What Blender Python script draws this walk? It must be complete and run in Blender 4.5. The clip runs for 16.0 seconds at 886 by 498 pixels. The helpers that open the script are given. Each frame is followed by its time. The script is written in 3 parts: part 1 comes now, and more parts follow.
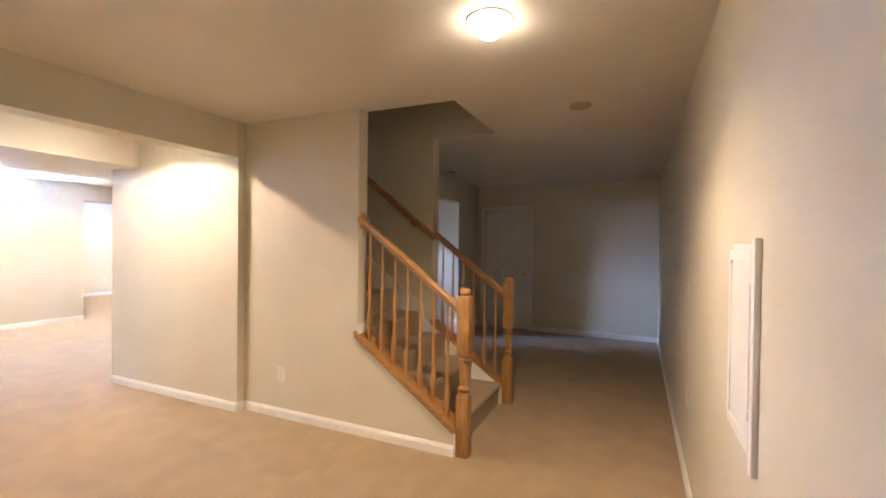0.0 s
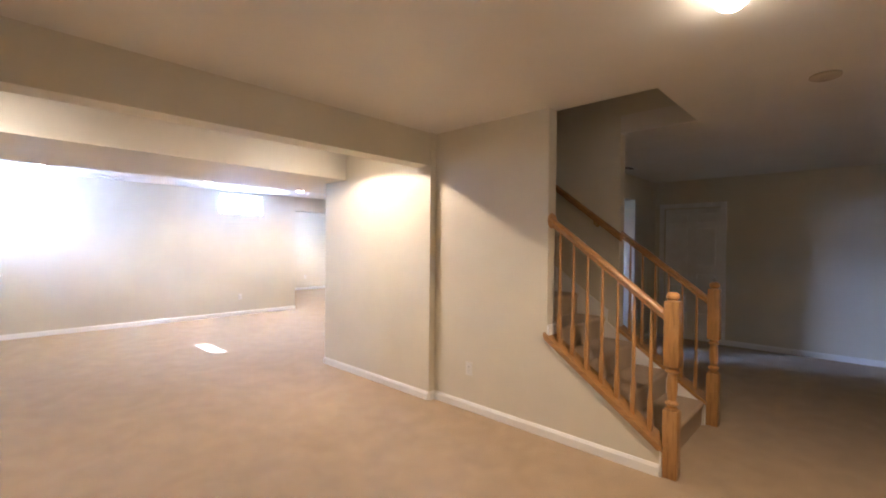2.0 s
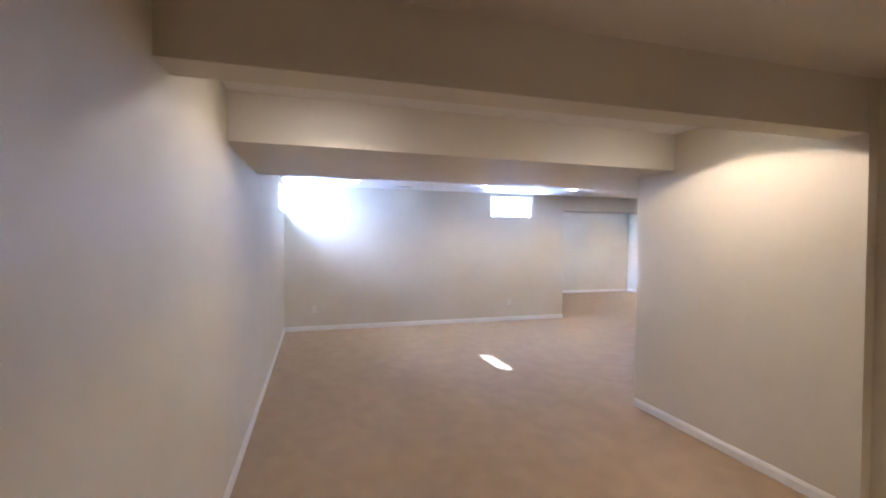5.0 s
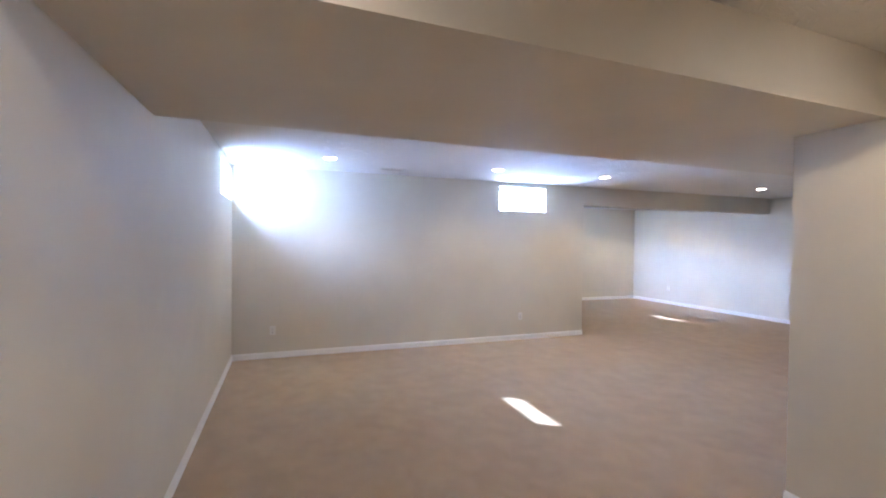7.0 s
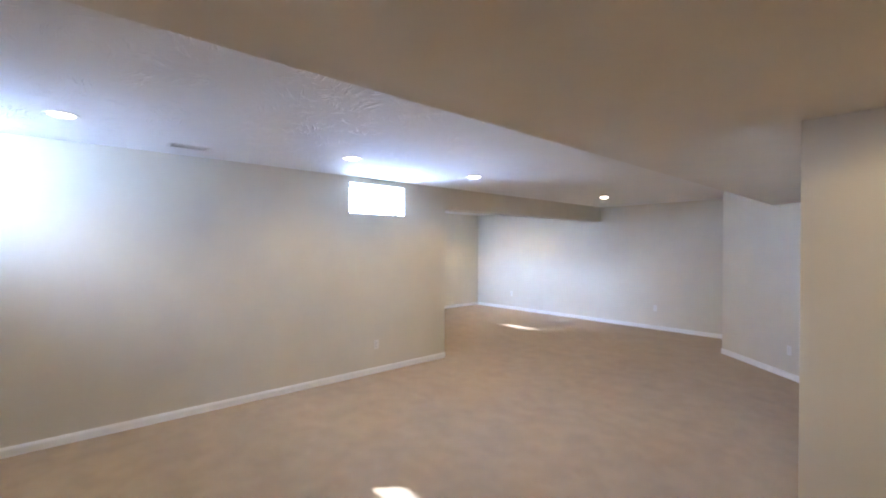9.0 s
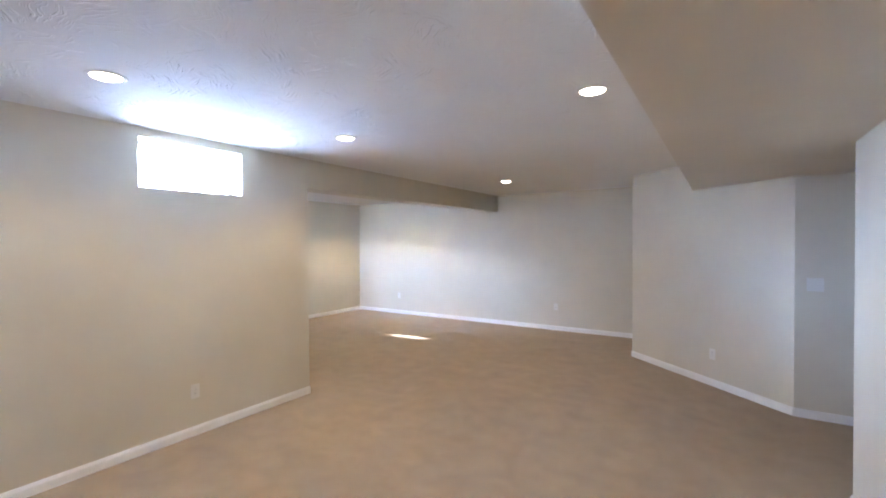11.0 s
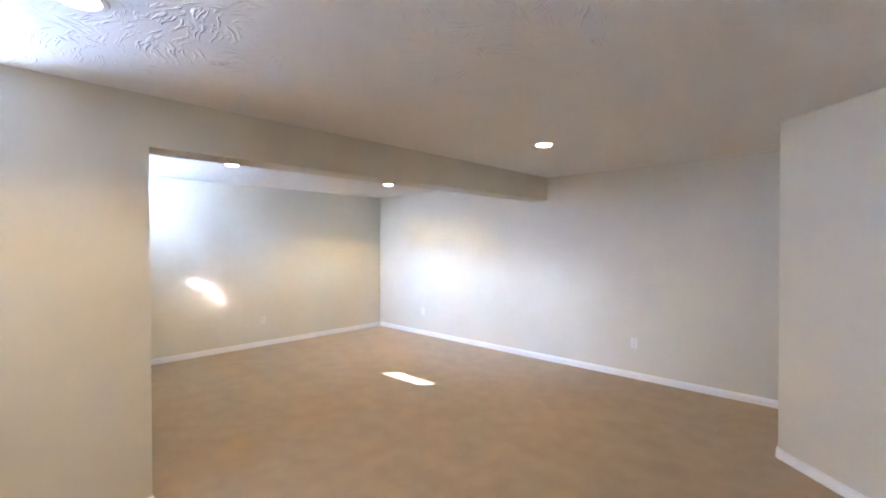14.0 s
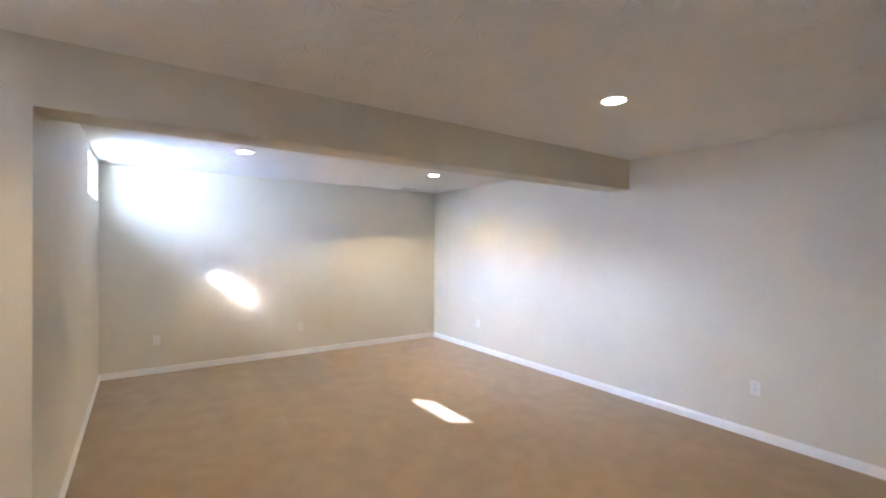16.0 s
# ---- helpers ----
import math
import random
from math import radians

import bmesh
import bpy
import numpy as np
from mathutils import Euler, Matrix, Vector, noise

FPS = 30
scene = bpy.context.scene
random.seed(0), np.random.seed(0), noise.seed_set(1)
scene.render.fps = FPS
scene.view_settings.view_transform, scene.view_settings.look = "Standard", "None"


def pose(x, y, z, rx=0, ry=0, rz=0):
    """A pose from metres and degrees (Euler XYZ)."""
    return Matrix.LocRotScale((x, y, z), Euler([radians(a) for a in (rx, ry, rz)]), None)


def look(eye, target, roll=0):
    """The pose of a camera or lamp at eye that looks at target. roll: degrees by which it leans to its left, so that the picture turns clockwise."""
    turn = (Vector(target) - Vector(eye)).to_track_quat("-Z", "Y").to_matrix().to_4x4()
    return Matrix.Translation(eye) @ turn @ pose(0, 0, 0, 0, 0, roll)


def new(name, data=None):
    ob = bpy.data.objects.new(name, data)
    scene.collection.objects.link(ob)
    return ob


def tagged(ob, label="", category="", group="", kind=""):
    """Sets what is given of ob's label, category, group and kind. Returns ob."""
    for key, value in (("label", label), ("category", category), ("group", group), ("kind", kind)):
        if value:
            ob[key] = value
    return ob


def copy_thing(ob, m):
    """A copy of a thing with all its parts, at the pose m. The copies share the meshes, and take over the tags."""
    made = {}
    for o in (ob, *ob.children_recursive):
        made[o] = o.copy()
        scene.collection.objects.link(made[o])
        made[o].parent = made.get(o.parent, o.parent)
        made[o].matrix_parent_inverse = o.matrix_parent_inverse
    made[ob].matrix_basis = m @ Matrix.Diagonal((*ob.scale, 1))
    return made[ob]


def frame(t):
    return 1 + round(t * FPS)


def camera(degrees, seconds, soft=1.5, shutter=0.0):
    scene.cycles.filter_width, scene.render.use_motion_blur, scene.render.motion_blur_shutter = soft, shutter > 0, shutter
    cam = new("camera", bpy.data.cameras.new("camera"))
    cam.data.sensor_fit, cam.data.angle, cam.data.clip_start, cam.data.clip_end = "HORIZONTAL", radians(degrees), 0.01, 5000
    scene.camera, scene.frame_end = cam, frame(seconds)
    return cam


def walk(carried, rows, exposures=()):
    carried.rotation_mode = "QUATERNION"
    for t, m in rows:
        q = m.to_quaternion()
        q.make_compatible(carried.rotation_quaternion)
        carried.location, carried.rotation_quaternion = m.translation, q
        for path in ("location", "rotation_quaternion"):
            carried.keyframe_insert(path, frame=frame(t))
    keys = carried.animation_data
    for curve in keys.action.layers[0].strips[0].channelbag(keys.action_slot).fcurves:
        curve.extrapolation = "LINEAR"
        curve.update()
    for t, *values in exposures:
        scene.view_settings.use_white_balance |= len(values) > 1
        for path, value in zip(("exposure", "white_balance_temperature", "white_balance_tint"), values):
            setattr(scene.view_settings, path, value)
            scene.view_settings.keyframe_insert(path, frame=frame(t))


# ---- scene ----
PATH = [
    (0, (1.023, -2.649, 1.444), (0.204, -0.824, 1.421), 0.7),
    (0.5, (0.967, -2.665, 1.424), (0.044, -0.891, 1.399), 0.7),
    (1, (0.887, -2.71, 1.421), (-0.161, -1.006, 1.392), 0.6),
    (1.5, (0.823, -2.753, 1.415), (-0.384, -1.158, 1.391), 0.6),
    (2, (0.763, -2.822, 1.427), (-0.612, -1.369, 1.409), 0.5),
    (2.5, (0.729, -2.883, 1.441), (-0.816, -1.613, 1.429), 0.5),
    (3, (0.681, -2.918, 1.465), (-1.015, -1.857, 1.452), 0.4),
    (3.5, (0.541, -2.952, 1.501), (-1.265, -2.095, 1.484), 0.3),
    (4, (0.292, -2.954, 1.546), (-1.592, -2.282, 1.513), 0.3),
    (4.5, (-0.042, -2.937, 1.564), (-1.961, -2.377, 1.521), 0.3),
    (7, (-2.142, -2.789, 1.52), (-4.022, -2.108, 1.487), 0.6),
    (7.5, (-2.523, -2.741, 1.545), (-4.348, -1.923, 1.518), 0.6),
    (8, (-2.85, -2.649, 1.59), (-4.586, -1.656, 1.57), 0.4),
    (8.5, (-3.156, -2.536, 1.599), (-4.769, -1.354, 1.587), 0.4),
    (9, (-3.478, -2.372, 1.614), (-4.964, -1.033, 1.6), 0.2),
    (11.5, (-4.6, -0.776, 1.575), (-5.667, 0.915, 1.539), -0.4),
    (12, (-4.686, -0.345, 1.569), (-5.756, 1.345, 1.529), -0.5),
    (12.5, (-4.763, 0.07, 1.547), (-5.877, 1.731, 1.515), -0.3),
    (13, (-4.889, 0.472, 1.568), (-6.07, 2.086, 1.534), -0.2),
    (13.5, (-4.991, 0.857, 1.576), (-6.267, 2.397, 1.548), -0.0),
    (14, (-5.102, 1.206, 1.575), (-6.488, 2.648, 1.55), -0.1),
    (14.5, (-5.221, 1.534, 1.587), (-6.703, 2.877, 1.563), -0.1),
    (15, (-5.336, 1.82, 1.577), (-6.886, 3.083, 1.559), 0.2),
    (15.5, (-5.453, 2.088, 1.597), (-7.064, 3.273, 1.573), 0.5),
    (16, (-5.544, 2.248, 1.551), (-7.187, 3.389, 1.538), 0.5),
]
cam = camera(91.2, 16.0, soft=1.9)
EXPOSURES = [(0, 3.84, 5950, 18), (1.0, 3.88, 5750, 18), (2.0, 3.58, 5550, 19), (3.0, 3.05, 5450, 19), (4.0, 2.82, 5350, 20), (7.0, 2.47, 5400, 18), (8.5, 2.44, 5600, 15), (11.5, 2.46, 6000, 14), (14, 2.74, 6000, 14), (16, 2.58, 6000, 14)]
walk(cam, [(t, look(eye, target, roll)) for t, eye, target, roll in PATH], EXPOSURES)



# ---- world, sun and lamps ----
SUN_WAY = Vector((2.10, 2.925, -2.229)).normalized()
world = bpy.data.worlds.new("sky")
scene.world = world
world.use_nodes = True
wn = world.node_tree
sky = wn.nodes.new("ShaderNodeTexSky")
sky.sky_type = "NISHITA"
sky.sun_disc = False
sky.sun_elevation = math.asin(-SUN_WAY.z)
sky.sun_rotation = math.atan2(-SUN_WAY.x, -SUN_WAY.y)
wn.links.new(sky.outputs["Color"], wn.nodes["Background"].inputs["Color"])
wn.nodes["Background"].inputs["Strength"].default_value = 0.085


def lamp(name, kind, where, energy, colour, **settings):
    data = bpy.data.lights.new(name, kind)
    data.energy, data.color = energy, colour
    ob = new(name, data)
    ob.matrix_world = where
    return ob, data


sun_ob, sun_data = lamp("sun", "SUN", look((0, 0, 20), Vector((0, 0, 20)) + SUN_WAY), 5.0, (0.80, 0.90, 1.0))
sun_data.angle = radians(0.5)

DAY = (0.46, 0.64, 1.0)
WARM = (1.0, 0.745, 0.45)
SOFT = (1.0, 0.75, 0.42)


def window_light(name, centre, target, w, h, power):
    ob, data = lamp(name, "AREA", look(centre, target), power, DAY)
    data.shape, data.size, data.size_y = "RECTANGLE", w, h
    return ob


# light of the sky and of the sunlit ground in each window's opening
window_light("daylight_south", (-7.615, -3.70, 2.19), (-7.615, -2.5, 2.14), 0.84, 0.32, 15)
window_light("daylight_west", (-8.405, 0.712, 2.195), (-7.45, 0.712, 1.75), 0.78, 0.32, 14)
window_light("daylight_return", (-10.97, 1.58, 2.17), (-10.97, 2.8, 2.12), 0.84, 0.32, 12)
# bright sky above the sunny windows
window_light("sky_south", (-7.615, -4.45, 2.80), (-7.615, -3.425, 2.45), 1.5, 0.65, 18)
window_light("sky_return", (-11.8, -0.9, 3.15), (-10.9, 1.8, 2.25), 2.4, 1.0, 640)

DOWNLIGHTS = [  # x, y, watts, colour
    (0.398, -0.772, 11, WARM), (-2.70, -0.72, 14, WARM), (-2.75, -2.78, 2.6, WARM),
    (-7.21, -2.325, 7, SOFT), (-7.17, -0.23, 8, SOFT), (-7.128, 1.427, 14, SOFT), (-5.114, 1.417, 6.7, SOFT), (-7.14, 4.622, 9.5, SOFT),
    (-10.137, 3.068, 5.5, SOFT), (-10.168, 5.306, 27, SOFT)]
for dx, dy, watts, tone in DOWNLIGHTS:
    ob, data = lamp("downlight_beam", "SPOT", look((dx, dy, 2.36 if dx > 0 else 2.436), (dx, dy, 0)), watts, tone)
    flush, corner = dx > 0, dy > 5
    data.spot_size = radians(140 if flush else 136 if corner else 141)
    data.spot_blend = 0.7 if flush else 0.12 if tone is WARM else 0.2 if corner else 0.6
    data.shadow_soft_size = 0.05

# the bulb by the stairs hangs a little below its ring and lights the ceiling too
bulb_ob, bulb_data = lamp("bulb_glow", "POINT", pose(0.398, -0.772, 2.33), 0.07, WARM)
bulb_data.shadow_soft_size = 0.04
# added narrow lamp outside the alcove window that throws a sun-like wall streak
STREAK_WAY = Vector((-1.6, 2.925, -2.35)).normalized()
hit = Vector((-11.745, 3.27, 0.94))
streak_ob, streak_data = lamp("streak_lamp", "AREA", look(hit - STREAK_WAY * 2.5, hit, -14), 2.8, (1.0, 0.97, 0.94))
streak_data.shape, streak_data.size, streak_data.size_y, streak_data.spread = "RECTANGLE", 0.25, 0.03, radians(1.0)

# ---- materials ----


def material(name, base, rough=0.6, metal=0.0):
    m = bpy.data.materials.new(name)
    m.use_nodes = True
    b = m.node_tree.nodes["Principled BSDF"]
    b.inputs["Base Color"].default_value = (*base, 1)
    b.inputs["Roughness"].default_value = rough
    b.inputs["Metallic"].default_value = metal
    return m, m.node_tree, b


def node(nt, kind, **values):
    n = nt.nodes.new(kind)
    for key, value in values.items():
        n.inputs[key].default_value = value
    return n


def object_space(nt, scale=(1, 1, 1)):
    g = nt.nodes.new("ShaderNodeNewGeometry")
    mp = nt.nodes.new("ShaderNodeMapping")
    mp.inputs["Scale"].default_value = scale
    nt.links.new(g.outputs["Position"], mp.inputs["Vector"])
    return mp.outputs["Vector"]


def ramp(nt, fac, stops):
    r = nt.nodes.new("ShaderNodeValToRGB")
    while len(r.color_ramp.elements) < len(stops):
        r.color_ramp.elements.new(0.5)
    for e, (p, c) in zip(r.color_ramp.elements, stops):
        e.position, e.color = p, (*c, 1)
    nt.links.new(fac, r.inputs["Fac"])
    return r.outputs["Color"]


def bump(nt, b, height, strength, distance):
    bp = nt.nodes.new("ShaderNodeBump")
    bp.inputs["Strength"].default_value = strength
    bp.inputs["Distance"].default_value = distance
    nt.links.new(height, bp.inputs["Height"])
    nt.links.new(bp.outputs["Normal"], b.inputs["Normal"])
    return bp


def shade(c, k):
    return tuple(min(1.0, v * k) for v in c)


def painted_wall(name, base):
    """Rolled eggshell paint: fine orange-peel relief and faint, broad unevenness."""
    m, nt, b = material(name, base, 0.55)
    v = object_space(nt)
    big = node(nt, "ShaderNodeTexNoise", Scale=1.3, Detail=4.0, Roughness=0.6)
    fine = node(nt, "ShaderNodeTexNoise", Scale=170.0, Detail=3.0)
    nt.links.new(v, big.inputs["Vector"])
    nt.links.new(v, fine.inputs["Vector"])
    nt.links.new(ramp(nt, big.outputs["Fac"], [(0.3, shade(base, 0.95)), (0.7, shade(base, 1.03))]), b.inputs["Base Color"])
    bump(nt, b, fine.outputs["Fac"], 0.18, 0.002)
    return m


def stomped_ceiling(name, base):
    """Flat white ceiling paint over a stomped crow's-foot plaster texture."""
    m, nt, b = material(name, base, 0.85)
    v = object_space(nt)
    warp = node(nt, "ShaderNodeTexNoise", Scale=5.0, Detail=2.0)
    nt.links.new(v, warp.inputs["Vector"])
    mix = nt.nodes.new("ShaderNodeVectorMath")
    mix.operation = "MULTIPLY_ADD"
    mix.inputs[1].default_value = (0.12, 0.12, 0.0)
    nt.links.new(warp.outputs["Color"], mix.inputs[0])
    nt.links.new(v, mix.inputs[2])
    cells = nt.nodes.new("ShaderNodeTexVoronoi")
    cells.inputs["Scale"].default_value = 6.5
    nt.links.new(mix.outputs["Vector"], cells.inputs["Vector"])
    # each brush print gets its own direction of ridges
    spin = nt.nodes.new("ShaderNodeVectorRotate")
    spin.rotation_type = "Z_AXIS"
    sep = nt.nodes.new("ShaderNodeSeparateColor")
    nt.links.new(cells.outputs["Color"], sep.inputs["Color"])
    turn = node(nt, "ShaderNodeMath")
    turn.operation = "MULTIPLY"
    turn.inputs[1].default_value = 6.28
    nt.links.new(sep.outputs["Red"], turn.inputs[0])
    nt.links.new(mix.outputs["Vector"], spin.inputs["Vector"])
    nt.links.new(turn.outputs["Value"], spin.inputs["Angle"])
    mp = nt.nodes.new("ShaderNodeMapping")
    mp.inputs["Scale"].default_value = (78, 9, 1)
    nt.links.new(spin.outputs["Vector"], mp.inputs["Vector"])
    ridge = node(nt, "ShaderNodeTexNoise", Scale=1.0, Detail=2.0, Roughness=0.5)
    nt.links.new(mp.outputs["Vector"], ridge.inputs["Vector"])
    sharp = nt.nodes.new("ShaderNodeMapRange")
    sharp.inputs["From Min"].default_value = 0.52
    sharp.inputs["From Max"].default_value = 0.72
    nt.links.new(ridge.outputs["Fac"], sharp.inputs["Value"])
    # ridges fade out between the prints
    fade = nt.nodes.new("ShaderNodeMapRange")
    for key, value in (("From Min", 0.30), ("From Max", 0.58), ("To Min", 1.0), ("To Max", 0.3)):
        fade.inputs[key].default_value = value
    nt.links.new(cells.outputs["Distance"], fade.inputs["Value"])
    relief = nt.nodes.new("ShaderNodeMath")
    relief.operation = "MULTIPLY"
    nt.links.new(sharp.outputs["Result"], relief.inputs[0])
    nt.links.new(fade.outputs["Result"], relief.inputs[1])
    big = node(nt, "ShaderNodeTexNoise", Scale=0.9, Detail=3.0)
    nt.links.new(v, big.inputs["Vector"])
    nt.links.new(ramp(nt, big.outputs["Fac"], [(0.3, shade(base, 0.96)), (0.7, base)]), b.inputs["Base Color"])
    bump(nt, b, relief.outputs["Value"], 0.95, 0.0075)
    return m


def carpet_pile(name, base):
    """Cut-pile carpet: fibre speckle, tuft relief and broad brushed patches."""
    m, nt, b = material(name, base, 0.95)
    b.inputs["Sheen Weight"].default_value = 0.18
    b.inputs["Sheen Roughness"].default_value = 0.6
    v = object_space(nt)
    patch = node(nt, "ShaderNodeTexNoise", Scale=3.0, Detail=6.0, Roughness=0.68, Distortion=0.25)
    tuft = node(nt, "ShaderNodeTexNoise", Scale=240.0, Detail=3.0, Roughness=0.7)
    tread = node(nt, "ShaderNodeTexNoise", Scale=6.0, Detail=3.0, Roughness=0.5, Distortion=0.5)
    for n in (patch, tuft, tread):
        nt.links.new(v, n.inputs["Vector"])
    blend = nt.nodes.new("ShaderNodeMath")
    blend.operation = "MULTIPLY_ADD"
    blend.inputs[1].default_value = 0.45
    nt.links.new(tread.outputs["Fac"], blend.inputs[0])
    half = nt.nodes.new("ShaderNodeMath")
    half.operation = "MULTIPLY"
    half.inputs[1].default_value = 0.55
    nt.links.new(patch.outputs["Fac"], half.inputs[0])
    nt.links.new(half.outputs["Value"], blend.inputs[2])
    c1 = ramp(nt, blend.outputs["Value"], [(0.36, shade(base, 0.90)), (0.64, shade(base, 1.07))])
    c2 = ramp(nt, tuft.outputs["Fac"], [(0.3, (0.72, 0.72, 0.72)), (0.7, (1.12, 1.1, 1.08))])
    mul = nt.nodes.new("ShaderNodeMix")
    mul.data_type, mul.blend_type = "RGBA", "MULTIPLY"
    mul.inputs["Factor"].default_value = 1.0
    nt.links.new(c1, mul.inputs["A"])
    nt.links.new(c2, mul.inputs["B"])
    nt.links.new(mul.outputs["Result"], b.inputs["Base Color"])
    bump(nt, b, tuft.outputs["Fac"], 0.7, 0.008)
    return m


def oak_wood(name, base, scale=(3, 30, 30)):
    m, nt, b = material(name, base, 0.32)
    b.inputs["Coat Weight"].default_value = 0.4
    b.inputs["Coat Roughness"].default_value = 0.2
    tc = nt.nodes.new("ShaderNodeTexCoord")
    mp = nt.nodes.new("ShaderNodeMapping")
    mp.inputs["Scale"].default_value = scale
    nt.links.new(tc.outputs["Object"], mp.inputs["Vector"])
    grain = node(nt, "ShaderNodeTexNoise", Scale=1.6, Detail=7.0, Roughness=0.65, Distortion=0.6)
    nt.links.new(mp.outputs["Vector"], grain.inputs["Vector"])
    nt.links.new(ramp(nt, grain.outputs["Fac"], [(0.28, shade(base, 0.55)), (0.5, base), (0.75, shade(base, 1.25))]), b.inputs["Base Color"])
    bump(nt, b, grain.outputs["Fac"], 0.08, 0.001)
    return m


def enamel(name, base, rough=0.35):
    m, nt, b = material(name, base, rough)
    v = object_space(nt)
    n = node(nt, "ShaderNodeTexNoise", Scale=9.0, Detail=5.0)
    nt.links.new(v, n.inputs["Vector"])
    nt.links.new(ramp(nt, n.outputs["Fac"], [(0.3, shade(base, 0.94)), (0.7, base)]), b.inputs["Base Color"])
    bump(nt, b, n.outputs["Fac"], 0.05, 0.001)
    return m


WALL = painted_wall("greige_wall_paint", (0.64, 0.587, 0.465))
CEIL = stomped_ceiling("white_stomped_ceiling", (0.80, 0.78, 0.74))
SMOOTH = painted_wall("smooth_ceiling_paint", (0.70, 0.655, 0.575))
CARPET = carpet_pile("tan_carpet", (0.425, 0.301, 0.166))
STAIRCARPET = carpet_pile("tan_stair_carpet", (0.42, 0.305, 0.185))
TRIM = enamel("white_trim_enamel", (0.84, 0.82, 0.78))
OAK = oak_wood("golden_oak", (0.38, 0.196, 0.062))
OAK_UP = oak_wood("golden_oak_upright", (0.38, 0.196, 0.062), (30, 30, 3))
PLASTIC = enamel("white_plastic", (0.74, 0.71, 0.65), 0.35)
# near-black that stands for the shade inside slots and ducts
DARK = material("recess_shade", (0.02, 0.02, 0.02), 0.6)[0]
METAL = material("brushed_nickel", (0.6, 0.57, 0.52), 0.3, 1.0)[0]
VINYL = enamel("white_vinyl", (0.85, 0.85, 0.85), 0.3)
CONCRETE = painted_wall("poured_concrete", (0.35, 0.34, 0.32))
BRASS = material("aged_brass", (0.45, 0.3, 0.12), 0.35, 1.0)[0]


def glowing(name, colour, strength):
    m, nt, b = material(name, (0.9, 0.9, 0.88), 0.4)
    b.inputs["Emission Color"].default_value = (*colour, 1)
    b.inputs["Emission Strength"].default_value = strength
    return m


def clear_glass():
    m, nt, b = material("window_glass", (1, 1, 1), 0.02)
    b.inputs["Transmission Weight"].default_value = 1.0
    b.inputs["IOR"].default_value = 1.45
    return m


GLASS = clear_glass()

# ---- mesh helpers ----


def add_box(bm, x0, x1, y0, y1, z0, z1, m=None):
    """A box in a bmesh. Returns its vertices."""
    vs = [bm.verts.new((x, y, z)) for x in (x0, x1) for y in (y0, y1) for z in (z0, z1)]
    for f in ((0, 1, 3, 2), (4, 6, 7, 5), (0, 4, 5, 1), (2, 3, 7, 6), (0, 2, 6, 4), (1, 5, 7, 3)):
        bm.faces.new([vs[i] for i in f])
    if m is not None:
        bmesh.ops.transform(bm, matrix=m, verts=vs)
    return vs


def add_bevel_box(bm, x0, x1, y0, y1, z0, z1, r, seg=2):
    t = bmesh.new()
    add_box(t, x0, x1, y0, y1, z0, z1)
    bmesh.ops.bevel(t, geom=t.edges[:], offset=r, segments=seg, affect="EDGES", profile=0.5)
    merge(bm, t)


def merge(bm, t, m=None):
    me = bpy.data.meshes.new("part_tmp")
    t.to_mesh(me)
    t.free()
    if m is not None:
        me.transform(m)
    bm.from_mesh(me)
    bpy.data.meshes.remove(me)


def add_prism(bm, outline, z0, z1):
    """Upright prism over an outline of (x, y)."""
    lo = [bm.verts.new((x, y, z0)) for x, y in outline]
    hi = [bm.verts.new((x, y, z1)) for x, y in outline]
    n = len(outline)
    bm.faces.new(lo[::-1])
    bm.faces.new(hi)
    for i in range(n):
        bm.faces.new([lo[i], lo[(i + 1) % n], hi[(i + 1) % n], hi[i]])


def add_slab_xz(bm, outline, y0, y1):
    """Prism across y over an outline of (x, z)."""
    lo = [bm.verts.new((x, y0, z)) for x, z in outline]
    hi = [bm.verts.new((x, y1, z)) for x, z in outline]
    n = len(outline)
    bm.faces.new(lo)
    bm.faces.new(hi[::-1])
    for i in range(n):
        bm.faces.new([lo[(i + 1) % n], lo[i], hi[i], hi[(i + 1) % n]])


def add_lathe(bm, profile, n=16, m=None):
    """Turned body round z from (radius, z) pairs, closed at both ends."""
    rings = []
    for r, z in profile:
        rings.append([bm.verts.new((r * math.cos(2 * math.pi * i / n), r * math.sin(2 * math.pi * i / n), z)) for i in range(n)])
    for a, b in zip(rings, rings[1:]):
        for i in range(n):
            bm.faces.new([a[i], a[(i + 1) % n], b[(i + 1) % n], b[i]])
    bm.faces.new(rings[0][::-1])
    bm.faces.new(rings[-1])
    if m is not None:
        bmesh.ops.transform(bm, matrix=m, verts=[v for r in rings for v in r])


def mesh_of(name, bm, mat, smooth=False):
    bmesh.ops.recalc_face_normals(bm, faces=bm.faces[:])
    me = bpy.data.meshes.new(name)
    bm.to_mesh(me)
    bm.free()
    me.materials.append(mat)
    if smooth:
        me.shade_smooth()
        me.set_sharp_from_angle(angle=radians(35))
    return me


def thing(name, label, category, m=None, group="", kind=""):
    ob = new(name)
    if m is not None:
        ob.matrix_world = m
    return tagged(ob, label, category, group, kind)


def part(name, bm, mat, parent, label="", smooth=False):
    ob = new(name, mesh_of(name, bm, mat, smooth))
    ob.parent = parent
    if label:
        tagged(ob, label)
    return ob


def structure(name, bm, mat, label, category):
    return tagged(new(name, mesh_of(name, bm, mat)), label, category, kind="structure")


def boxes(*rows):
    bm = bmesh.new()
    for r in rows:
        add_box(bm, *r)
    return bm


